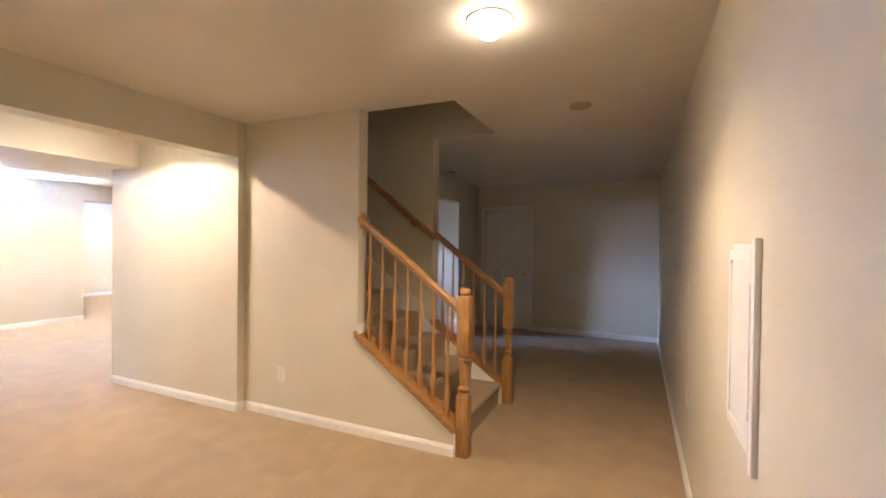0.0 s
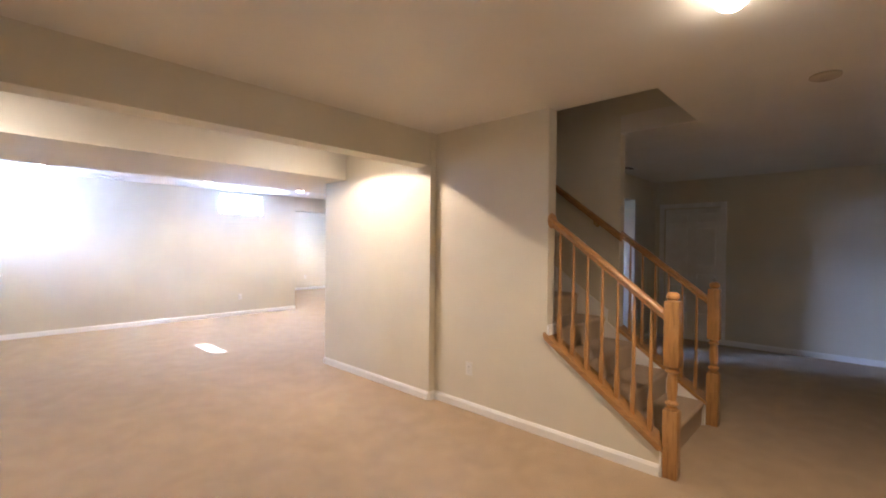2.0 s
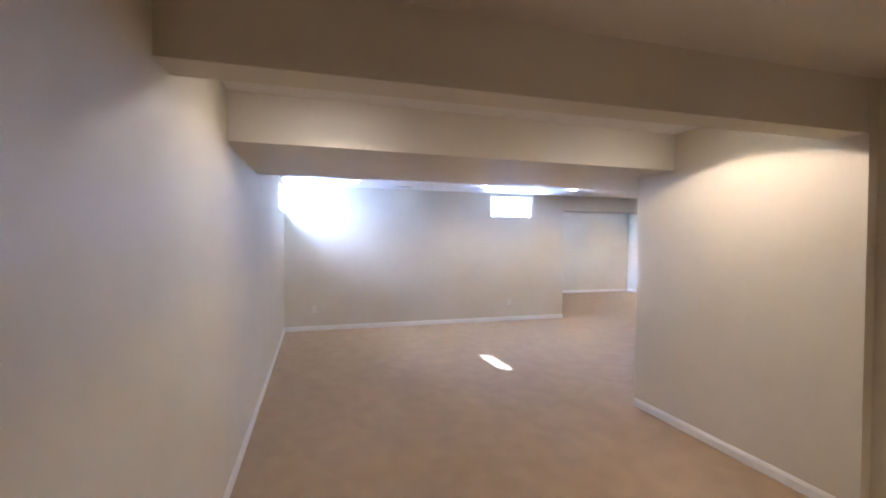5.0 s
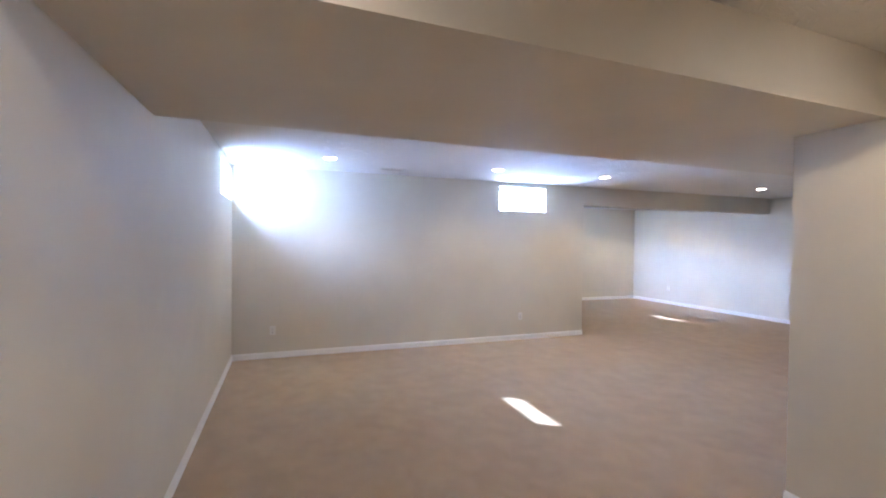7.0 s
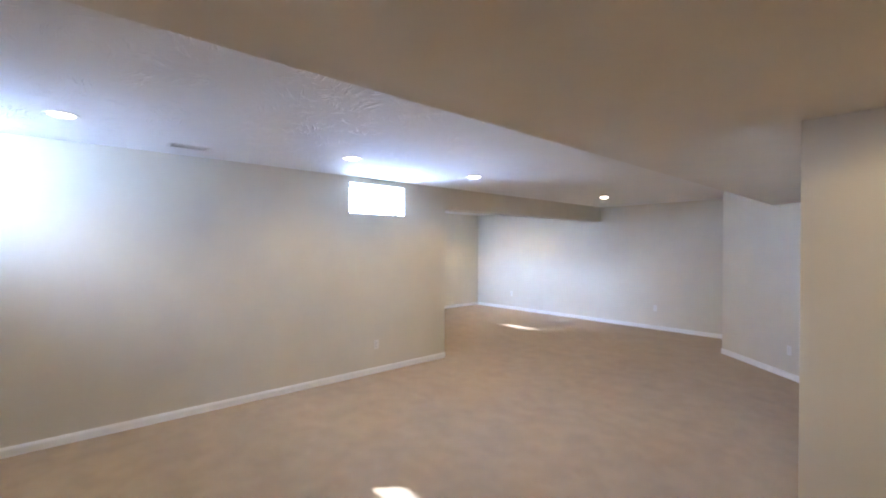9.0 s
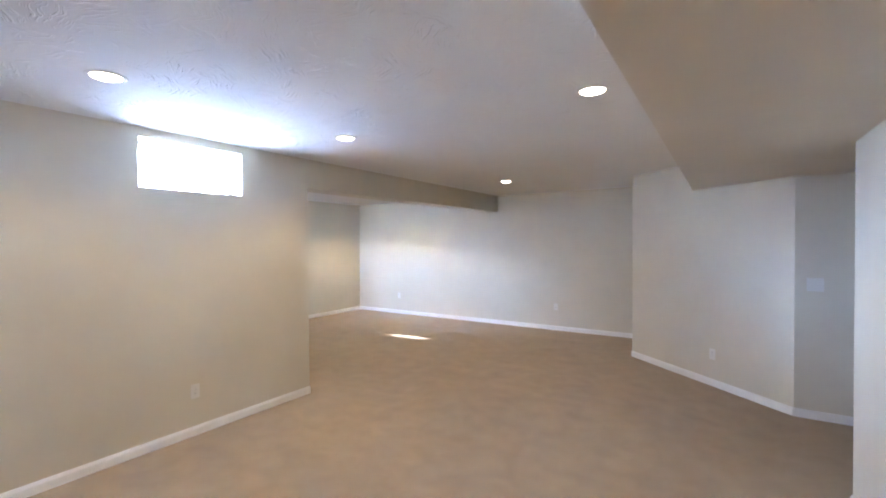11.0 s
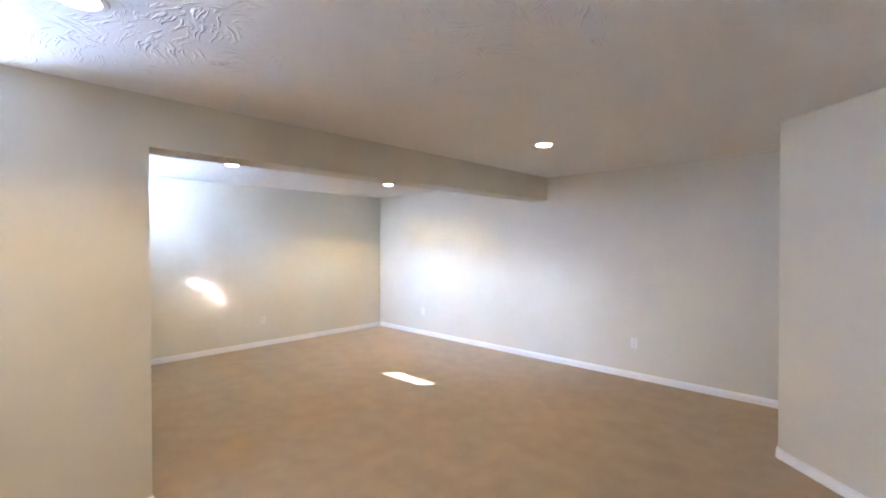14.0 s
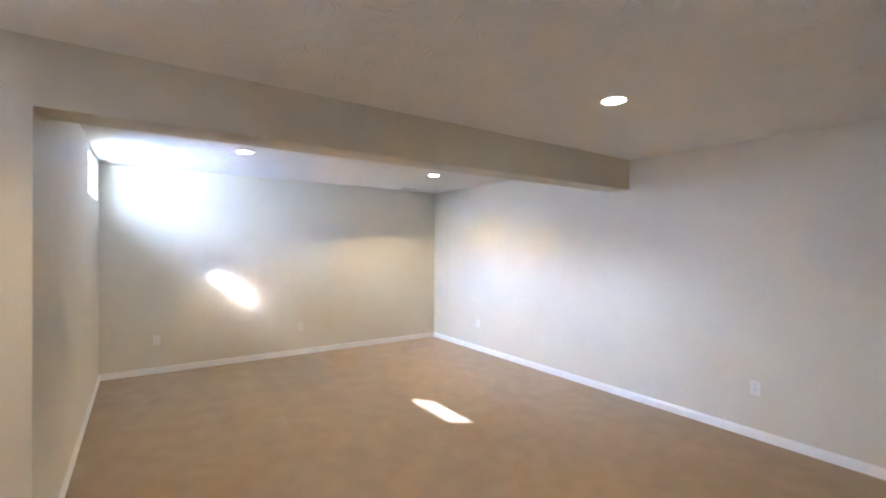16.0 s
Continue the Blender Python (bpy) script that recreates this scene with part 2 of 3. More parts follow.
# ---- the plan, in metres ----
H = 2.455           # ceilings
HB = 2.15           # undersides of the beams
EAST = 1.317        # wall with the access panel
SOUTH = -3.425       # long side wall
WEST = -8.13        # wall with the small window
RET_Y = 1.855       # where that wall ends
REC = -11.745       # far wall of the alcove
NORTH = 6.378
STAIR_Y = 0.06      # face of the stair wall
LIT_Y = -0.015      # face of the wall past the header
PIL = -2.06
END = -3.83         # free end of that wall
BACK = 4.62
HALL = -1.565
T = 0.25            # outer walls
IN0, IN1 = 0.17, 1.15   # inner faces of the two stair walls
OUT1 = 1.26
SX = -0.043         # foot of the stairs
WALL_END, FAR_END = -0.89, -0.785

# ---- floor, ceilings ----
bm = bmesh.new()
for x0, x1, y0, y1 in ((-8.4, 1.45, -3.6, 6.5), (-12.0, -8.4, 1.75, 6.5)):
    add_box(bm, x0, x1, y0, y1, -0.02, 0)
floor = structure("floor", bm, CARPET, "tan cut-pile carpet over the whole basement floor", "carpet floor")
structure("floor_slab", boxes((-8.53, 1.57, -3.75, 6.68, -0.2, -0.024), (-12.15, -8.53, 1.63, 6.68, -0.2, -0.024)), CONCRETE, "concrete slab under the carpet", "floor slab")

WELL = (-3.71, -0.172, IN0, IN1)   # stairwell hole: x0, x1, y0, y1
structure("ceiling_room", boxes((PIL - 0.11, WALL_END, SOUTH - T, 0.10, H, H + 0.16), (WALL_END, WELL[1], SOUTH - T, IN0, H, H + 0.16), (WELL[1], 1.6, SOUTH - T, IN1, H, H + 0.16),
                                (FAR_END, 1.6, IN1, 4.9, H, H + 0.16), (-3.71, FAR_END, OUT1, 4.9, H, H + 0.16)), SMOOTH, "smooth cream painted ceiling by the stairs", "ceiling")
structure("ceiling_main", boxes((WEST - T, PIL - 0.11, SOUTH - T, 0.10, H, H + 0.16), (WEST - T, -3.71, 0.10, NORTH + T, H, H + 0.16),
                                (REC - T, WEST - T, RET_Y - T, NORTH + T, H, H + 0.16),
                                (-3.71, -3.3, 4.9, NORTH + T, H, H + 0.16)), CEIL, "white stomp-textured ceiling", "ceiling")

# ---- walls ----


def wall_x(name, x0, x1, y0, y1, label, hole=None, top=H):
    """Wall along y, with one opening (y0, y1, z0, z1) through it."""
    if hole is None:
        rows = [(x0, x1, y0, y1, 0, top)]
    else:
        a, b, c, d = hole
        rows = [(x0, x1, y0, a, 0, top), (x0, x1, b, y1, 0, top), (x0, x1, a, b, d, top)]
        if c > 0:
            rows.append((x0, x1, a, b, 0, c))
    return structure(name, boxes(*rows), WALL, label, "wall")


def wall_y(name, x0, x1, y0, y1, label, hole=None, top=H):
    if hole is None:
        rows = [(x0, x1, y0, y1, 0, top)]
    else:
        a, b, c, d = hole
        rows = [(x0, a, y0, y1, 0, top), (b, x1, y0, y1, 0, top), (a, b, y0, y1, d, top)]
        if c > 0:
            rows.append((a, b, y0, y1, 0, c))
    return structure(name, boxes(*rows), WALL, label, "wall")


HOLE_S = (-8.06, -7.17, 2.00, 2.385)
HOLE_W = (0.298, 1.125, 2.007, 2.385)
HOLE_R = (-11.42, -10.52, 2.00, 2.385)
wall_x("wall_east", EAST, EAST + T, SOUTH - T, BACK + T, "greige painted wall with the access panel")
wall_y("wall_south", WEST - T, EAST, SOUTH - T, SOUTH, "long greige painted wall with a high window", HOLE_S)
wall_x("wall_west", WEST - T, WEST, SOUTH, RET_Y, "greige painted wall with a small high window", HOLE_W)
wall_y("wall_return", REC - T, WEST - T, RET_Y - T, RET_Y, "greige return wall with a high window", HOLE_R)
wall_x("wall_alcove", REC - T, REC, RET_Y, NORTH, "greige end wall of the alcove")
wall_y("wall_north", REC - T, -5.30, NORTH, NORTH + T, "long greige painted far wall")
JX, JY, KX, KY = -5.525, 5.19, -3.944, 3.778
bm = bmesh.new()
add_prism(bm, [(JX, JY), (KX, KY), (KX, KY + 0.12), (JX + 0.15, JY + 0.06), (JX + 0.15, NORTH), (JX, NORTH)], 0, H)
structure("wall_diagonal", bm, WALL, "greige wall set at forty-five degrees", "wall")
wall_y("wall_corridor_north", KX, HALL - 0.12, KY, KY + 0.12, "greige corridor wall with a light switch")
wall_x("wall_hall_west", HALL - 0.12, HALL, OUT1, BACK, "greige hall wall with a doorway", (2.35, 3.72, 0, 2.11))
wall_y("wall_corridor_south", -3.71, HALL - 0.12, 2.13, 2.25, "greige corridor wall")
wall_x("wall_end", END, -3.71, 0.10, 2.25, "greige end wall beside the open room")
wall_y("wall_stair_lit", END, PIL, LIT_Y, 0.10, "greige painted wall under the soffit")
wall_y("wall_stair_north", -3.71, FAR_END, IN1, OUT1, "greige wall on the far side of the stairs", top=5.0)
wall_y("wall_back", HALL - 0.12, EAST, BACK, BACK + T, "greige wall at the end of the hall", (-1.425, -0.655, 0, 2.07))

# unseen slab added behind the hall door to stop light leaking past it
structure("door_light_stop", boxes((-1.50, -0.55, BACK + T, BACK + T + 0.1, 0, 2.2)), WALL, "unseen wall added behind the hall door against stray light", "wall")

# stair wall: full height to its end, then a knee wall under the rail
SL = 0.71


def cap_z(x):
    return 0.17 - SL * x


bm = boxes((-3.71, PIL, 0.10, IN0, 0, 5.0), (PIL, WALL_END, STAIR_Y, IN0, 0, H), (PIL, WALL_END, 0.10, IN0, H, 5.0))
structure("wall_stair_south", bm, WALL, "greige stair wall ending beside the lowest steps", "wall")
top, foot = SX - 0.055, WALL_END - SX
bm = bmesh.new()
add_slab_xz(bm, [(WALL_END, 0), (top, 0), (top, cap_z(-0.055) - 0.028), (WALL_END, cap_z(foot) - 0.028)], STAIR_Y, IN0)
structure("wall_knee_south", bm, WALL, "low sloping greige wall under the near handrail", "wall")
bm = bmesh.new()
add_slab_xz(bm, [(FAR_END, 0), (top, 0), (top, cap_z(-0.055) - 0.028), (FAR_END, cap_z(FAR_END - SX) - 0.028)], IN1, OUT1)
structure("wall_knee_north", bm, WALL, "low sloping greige wall under the far handrail", "wall")
structure("wall_stairwell", boxes((-3.83, -3.71, 0.10, OUT1, H + 0.16, 5.0), (WELL[1], 0.0, IN0, IN1, H + 0.16, 5.0),
                                  (WALL_END, 0.0, 0.06, IN0, H + 0.16, 5.0), (-3.83, 0.0, 0.06, OUT1, 5.0, 5.1), (FAR_END, 0.0, IN1, OUT1, H + 0.16, 5.0)), WALL, "greige walls above the stairs", "wall")

# header and soffits
header = bmesh.new()
add_prism(header, [(-2.25, SOUTH), (-2.072, SOUTH), (-2.072, LIT_Y), (-2.25, LIT_Y)], 2.157, H)
structure("beam_header", header, WALL, "greige boxed header across the room", "beam")
bm = bmesh.new()
add_prism(bm, [(-4.745, SOUTH), (-3.318, SOUTH), (-3.405, LIT_Y), (END, LIT_Y), (END, 2.25), (-2.4, 2.25), (-2.4, KY), (KX, KY), (-4.777, 4.522)], HB, H)
structure("beam_soffit", bm, SMOOTH, "wide dropped soffit, smooth painted", "soffit")
structure("beam_alcove", boxes((WEST - T, WEST, RET_Y, NORTH, HB, H)), WALL, "greige boxed beam over the alcove opening", "beam")
# unseen slab over the west window, added so no sun comes through
structure("window_sun_shield", boxes((WEST - T - 0.85, WEST - T, -1.2, 1.6, H + 0.03, H + 0.15)), CONCRETE, "unseen concrete slab added over a window to shade it", "porch deck")
# slab added out of view above the ceilings to keep sunlight out
structure("sun_blocking_slab", boxes((WEST - T, -3.83, SOUTH - T, 6.8, H + 0.2, H + 0.3), (REC - T, WEST - T, RET_Y - T, 6.8, H + 0.2, H + 0.3), (0.0, 1.7, SOUTH - T, 6.8, H + 0.2, H + 0.3),
                             (-3.83, 0.0, SOUTH - T, 0.06, H + 0.2, H + 0.3), (-3.83, 0.0, OUT1, 6.8, H + 0.2, H + 0.3)), CONCRETE, "unseen slab added above the ceilings to block the sun", "deck")

# ---- baseboards ----


def baseboard(x0, y0, x1, y1, h=0.076, t=0.014):
    """White board from one floor point to another; the wall lies to the right of that way."""
    d = Vector((x1 - x0, y1 - y0, 0))
    bm = bmesh.new()
    prof = [(0, 0), (t, 0), (t, h - 0.022), (t * 0.6, h - 0.008), (t * 0.35, h), (0, h)]
    a = [bm.verts.new((0, p, z)) for p, z in prof]
    b = [bm.verts.new((d.length, p, z)) for p, z in prof]
    n = len(prof)
    bm.faces.new(a)
    bm.faces.new(b[::-1])
    for i in range(n):
        bm.faces.new([a[i], b[i], b[(i + 1) % n], a[(i + 1) % n]])
    ob = new("baseboard", mesh_of("baseboard", bm, TRIM))
    ob.matrix_world = Matrix.Translation((x0, y0, 0)) @ Matrix.Rotation(math.atan2(d.y, d.x), 4, "Z")
    return tagged(ob, "white painted wooden baseboard along the wall", "baseboard", kind="structure")


# wall on the right of the way: the board stands out to the left
for row in ((EAST, SOUTH, EAST, BACK), (EAST, BACK, -0.585, BACK), (-1.495, BACK, HALL, BACK), (SX - 0.055, STAIR_Y, PIL, STAIR_Y), (PIL, STAIR_Y, PIL, LIT_Y),
            (PIL, LIT_Y, END, LIT_Y), (END, LIT_Y, END, 2.25), (KX, KY, JX, JY), (JX, JY, JX, NORTH), (JX, NORTH, -6.911, NORTH), (-6.915, NORTH, REC, NORTH),
            (REC, NORTH, REC, RET_Y), (REC, RET_Y, WEST, RET_Y), (WEST, RET_Y, WEST, SOUTH), (WEST, SOUTH, EAST, SOUTH),
            (HALL, KY, KX, KY), (HALL, BACK, HALL, 3.72), (HALL, 2.35, HALL, OUT1)):
    baseboard(*row)

# ---- stairs ----
RISE, RUN, X0 = 0.195, 0.27, -0.06
stairs = thing("staircase", "carpeted staircase climbing between two walls", "stairs", pose(SX, 0, 0))
for i in range(13):
    bm = bmesh.new()
    x, z = X0 - RUN * i, RISE * (i + 1)
    foot = max(z - RISE - 0.15, 0.0)
    nose = [(x - 0.004, z - RISE), (x - 0.001, z - 0.075), (x + 0.006, z - 0.050), (x + 0.012, z - 0.032), (x + 0.010, z - 0.014), (x + 0.002, z - 0.004), (x - 0.014, z),
            (x - RUN - 0.02, z), (x - RUN - 0.02, foot), (x - 0.005, foot)]
    add_slab_xz(bm, nose, IN0 + 0.013, IN1 - 0.013)
    part("step", bm, STAIRCARPET, stairs, smooth=True)
bm = bmesh.new()
add_slab_xz(bm, [(-3.667, 2.53), (-3.58, 2.53), (-3.58, 2.73), (-3.667, 2.73)], IN0 + 0.013, IN1 - 0.013)
part("landing", bm, STAIRCARPET, stairs)
for y0, y1 in ((IN0, IN0 + 0.013), (IN1 - 0.013, IN1)):
    bm = bmesh.new()
    lo, hi = -0.06, -3.66
    add_slab_xz(bm, [(lo, 0.0), (lo, cap_z(lo) - 0.04), (-0.842, cap_z(-0.842) - 0.04), (-0.842, cap_z(-0.842) + 0.075), (hi, cap_z(hi) + 0.075), (hi, cap_z(hi) - 0.3), (-0.35, 0.0)], y0, y1)
    part("skirt_board", bm, TRIM, stairs, "white painted skirt board")


def turned_post(bm, segs, half, m):
    """Square blocks and turned lengths from the foot up: (kind, z0, z1)."""
    for kind, z0, z1 in segs:
        t = bmesh.new()
        if kind == "block":
            add_box(t, -half, half, -half, half, z0, z1)
            bmesh.ops.bevel(t, geom=t.edges[:], offset=half * 0.16, segments=2, affect="EDGES", profile=0.5)
        else:
            add_lathe(t, z0, 14)
        merge(bm, t, m)


def newel(parent):
    bm = bmesh.new()
    h = 0.043
    turned_post(bm, [("block", 0.0, 0.42), ("turn", [(h * 0.86, 0.418), (h * 0.98, 0.428), (h * 0.70, 0.438), (h * 0.64, 0.448), (h * 0.95, 0.458), (h * 0.95, 0.466), (h * 0.58, 0.480),
                     (h * 0.70, 0.52), (h * 0.76, 0.57), (h * 0.66, 0.625), (h * 0.60, 0.645), (h * 0.95, 0.655), (h * 0.95, 0.664), (h * 0.62, 0.676), (h * 0.88, 0.692)], 0),
                     ("block", 0.688, 1.095), ("turn", [(h * 0.8, 1.092), (h * 0.66, 1.102), (h * 0.9, 1.112), (h * 0.95, 1.124), (h * 0.82, 1.138), (h * 0.5, 1.148), (h * 0.1, 1.151)], 0)],
                h, Matrix.Identity(4))
    return part("newel_post", bm, OAK_UP, parent, smooth=True)


def baluster(parent, h):
    bm = bmesh.new()
    s = 0.0140
    turned_post(bm, [("block", -0.02, 0.20), ("turn", [(s * 0.95, 0.198), (s * 1.05, 0.210), (s * 0.75, 0.218), (s * 1.0, 0.228), (s * 0.72, 0.242), (s * 0.92, 0.30),
                     (s * 0.85, 0.42), (s * 0.62, 0.66), (s * 0.52, h - 0.02), (s * 0.52, h)], 0)], s, Matrix.Identity(4))
    return part("baluster", bm, OAK_UP, parent, smooth=True)


def sloped_bar(bm, outline, x0, z0, x1, z1):
    """A moulded bar with its (y, z) outline swept from one end to the other, ends upright."""
    a = [bm.verts.new((x0, y, z0 + z)) for y, z in outline]
    b = [bm.verts.new((x1, y, z1 + z)) for y, z in outline]
    n = len(outline)
    bm.faces.new(a)
    bm.faces.new(b[::-1])
    for i in range(n):
        bm.faces.new([a[(i + 1) % n], a[i], b[i], b[(i + 1) % n]])


RAIL = [(-0.019, -0.034), (0.019, -0.034), (0.021, -0.012), (0.030, -0.002), (0.031, 0.012), (0.024, 0.026), (0.010, 0.033), (-0.010, 0.033), (-0.024, 0.026), (-0.031, 0.012), (-0.030, -0.002), (-0.021, -0.012)]


def rail_z(x):
    return 0.968 - 0.77 * x


def balustrade(y, x_up, label, rosette):
    b = thing("stair_railing", label, "stair railing", pose(SX, y, 0), "railings of the stairs")
    newel(b)
    bm = bmesh.new()
    sloped_bar(bm, RAIL, -0.043, rail_z(-0.043), x_up, rail_z(x_up))
    part("handrail", bm, OAK, b, smooth=True)
    bm = bmesh.new()
    lo, hi = -0.035, x_up - 0.02
    add_slab_xz(bm, [(lo, cap_z(lo) - 0.028), (lo, cap_z(lo)), (hi, cap_z(hi)), (hi, cap_z(hi) - 0.028)], -0.075, 0.075)
    part("cap_board", bm, OAK, b)
    bm = bmesh.new()
    for dy in (-0.062, 0.062):
        add_slab_xz(bm, [(lo - 0.02, cap_z(lo - 0.02) - 0.048), (lo - 0.02, cap_z(lo - 0.02) - 0.028), (hi, cap_z(hi) - 0.028), (hi, cap_z(hi) - 0.048)], dy - 0.006, dy + 0.006)
    part("cap_moulding", bm, OAK, b)
    bm = bmesh.new()
    add_box(bm, -0.052, -0.044, -0.055, 0.055, 0, cap_z(-0.05) - 0.03)
    part("end_board", bm, TRIM, b, "white painted end board")
    for k in range(7):
        x = -0.126 - 0.1073 * k
        if x < x_up + 0.03:
            continue
        baluster(b, rail_z(x) - 0.03 - cap_z(x)).location = (x, 0, cap_z(x))
    if rosette:
        bm = bmesh.new()
        add_lathe(bm, [(0.058, 0.0), (0.060, 0.006), (0.054, 0.014), (0.046, 0.020), (0.044, 0.024)], 24, Matrix.Translation((x_up - 0.002, 0, rail_z(x_up))) @ Matrix.Rotation(radians(90), 4, "Y"))
        part("rosette", bm, OAK, b, smooth=True)
    return b


balustrade(0.105, WALL_END - SX + 0.004, "golden oak stair railing with turned balusters", True)
balustrade(1.206, FAR_END - SX + 0.003, "golden oak railing on the far stair side", False)

wall_rail = thing("wall_handrail", "dark golden oak handrail fixed to the stairwell wall", "handrail", pose(SX, 1.085, 0))
bm = bmesh.new()
sloped_bar(bm, RAIL, -0.70, rail_z(-0.70), -3.4, rail_z(-3.4))
part("handrail", bm, OAK, wall_rail, smooth=True)
for x in (-0.95, -2.1, -3.2):
    bm = bmesh.new()
    add_box(bm, x - 0.008, x + 0.008, 0.0, 0.055, rail_z(x) - 0.07, rail_z(x) - 0.055)
    add_box(bm, x - 0.008, x + 0.008, -0.006, 0.008, rail_z(x) - 0.07, rail_z(x) - 0.03)
    add_lathe(bm, [(0.028, 0.0), (0.026, 0.006), (0.015, 0.01)], 14, Matrix.Translation((x, 0.063, rail_z(x) - 0.062)) @ Matrix.Rotation(radians(90), 4, "X"))
    part("bracket", bm, BRASS, wall_rail, "small brass bracket")

# baseboard return at the free end of the stair wall, standing on the cap
bm = bmesh.new()
add_bevel_box(bm, WALL_END + 0.001, WALL_END + 0.017, STAIR_Y - 0.002, IN0 + 0.002, cap_z(-0.837) - 0.004, cap_z(-0.837) + 0.075, 0.003)
structure("trim", bm, TRIM, "short white baseboard return at the wall end", "trim")

# ---- recessed ceiling lights ----
LENS_WARM = glowing("lit_lens_warm", (1.0, 0.86, 0.62), 12)
BULB = glowing("lit_frosted_bulb", (1.0, 0.86, 0.60), 3.4)
LENS_SOFT = glowing("lit_lens_soft", (1.0, 0.88, 0.68), 5)


def downlight(lens, label, k=1.0):
    d = thing("recessed_light", label, "ceiling light", group="recessed ceiling lights")
    bm = bmesh.new()
    n = 32
    prof = [(0.070 * k, -0.001), (0.071 * k, -0.005), (0.080 * k, -0.006), (0.092 * k, -0.004), (0.095 * k, 0.0), (0.070 * k, 0.0)]
    rings = [[bm.verts.new((r * math.cos(2 * math.pi * i / n), r * math.sin(2 * math.pi * i / n), z)) for i in range(n)] for r, z in prof]
    for a, b in zip(rings, rings[1:] + rings[:1]):
        for i in range(n):
            bm.faces.new([a[i], a[(i + 1) % n], b[(i + 1) % n], b[i]])
    part("trim_ring", bm, PLASTIC, d, "white trim ring", smooth=True)
    bm = bmesh.new()
    add_lathe(bm, [(0.069 * k, 0.0), (0.069 * k, -0.003), (0.055 * k, -0.010), (0.03 * k, -0.015), (0.005, -0.017)], 28)
    part("lens", bm, lens, d, "lit frosted lens", smooth=True)
    return d


def bulb_light(label):
    """Ceiling ring with the round face of a flood bulb standing out of it."""
    d = downlight(BULB, label, 1.15)
    bm = bmesh.new()
    prof = [(0.070 * math.cos(a), -0.012 - 0.070 * math.sin(a)) for a in [radians(9 * k) for k in range(10)]]
    add_lathe(bm, [(0.06, -0.008)] + prof[:-1] + [(0.004, prof[-1][1])], 28)
    part("bulb", bm, BULB, d, "lit frosted flood bulb", smooth=True)
    return d


stair_light = bulb_light("round ceiling light with a protruding lit bulb")
warm_light = downlight(LENS_WARM, "round recessed ceiling light, warm and lit", 1.15)
soft_light = downlight(LENS_SOFT, "round recessed ceiling light, lit, white trim")
used = set()
for dx, dy, watts, tone in DOWNLIGHTS:
    src = stair_light if dx > 0 else warm_light if tone is WARM else soft_light
    if src.name in used:
        copy_thing(src, pose(dx, dy, H - 0.001))
    else:
        src.matrix_world = pose(dx, dy, H - 0.001)
        used.add(src.name)

# ---- outlets and switches ----


def cover_plate(name, label, category, m, sockets=0, toggles=0, group="", w=0.072, h=0.116):
    """A wall plate in its own xz plane, facing -y."""
    o = thing(name, label, category, m, group)
    bm = bmesh.new()
    add_bevel_box(bm, -w / 2, w / 2, -0.006, 0.0, -h / 2, h / 2, 0.0028)
    part("plate", bm, PLASTIC, o)
    for k in range(sockets):
        z = (0.0195 if k else -0.0195)
        bm = bmesh.new()
        t = bmesh.new()
        add_lathe(t, [(0.0165, 0.0), (0.0165, 0.003), (0.0155, 0.0036)], 18, Matrix.Rotation(radians(90), 4, "X"))
        merge(bm, t, Matrix.Translation((0, -0.0055, z)))
        s = part("socket", bm, PLASTIC, o, smooth=True)
        # socket holes as black slabs, their shade put into the colour
        bm = bmesh.new()
        for x in (-0.0063, 0.0063):
            add_box(bm, x - 0.0011, x + 0.0011, -0.0099, -0.0085, z + 0.000, z + 0.0085)
        add_box(bm, -0.0022, 0.0022, -0.0099, -0.0085, z - 0.0095, z - 0.005)
        part("slots", bm, DARK, s, "black slabs for the shade in the socket slots")
    for k in range(toggles):
        x = (k - (toggles - 1) / 2) * 0.046
        bm = bmesh.new()
        add_box(bm, x - 0.005, x + 0.005, -0.018, -0.005, -0.004, 0.010, Matrix.Rotation(radians(-12), 4, "X"))
        part("toggle", bm, PLASTIC, o)
    for z in ((0.0,) if sockets else (-0.03, 0.03)):
        bm = bmesh.new()
        add_lathe(bm, [(0.003, 0.0), (0.003, 0.0012), (0.002, 0.0016)], 8, Matrix.Translation((0, -0.0058, z)) @ Matrix.Rotation(radians(90), 4, "X"))
        part("screw", bm, METAL, o)
    return o


OUT = "white duplex outlet in a plate above the baseboard"
G = "wall outlets"
cover_plate("wall_outlet", OUT, "outlet", pose(-1.64, STAIR_Y, 0.36), 2, 0, G)
cover_plate("wall_outlet", OUT, "outlet", pose(WEST, -2.945, 0.355, 0, 0, 90), 2, 0, G)
cover_plate("wall_outlet", OUT, "outlet", pose(WEST, 0.683, 0.363, 0, 0, 90), 2, 0, G)
cover_plate("wall_outlet", OUT, "outlet", pose(-6.99, NORTH, 0.415), 2, 0, G)
cover_plate("wall_outlet", OUT, "outlet", pose(-10.557, NORTH, 0.40), 2, 0, G)
cover_plate("wall_outlet", OUT, "outlet", pose(REC, 4.106, 0.395, 0, 0, 90), 2, 0, G)
cover_plate("blank_wall_plate", "painted-over blank cover plate low on the wall", "wall plate", pose(REC, 2.40, 0.40, 0, 0, 90))
DIAG = math.degrees(math.atan2(JY - KY, JX - KX)) + 180
cover_plate("wall_outlet", OUT, "outlet", pose(KX + (JX - KX) * 0.40, KY + (JY - KY) * 0.40, 0.345, 0, 0, DIAG), 2, 0, G)
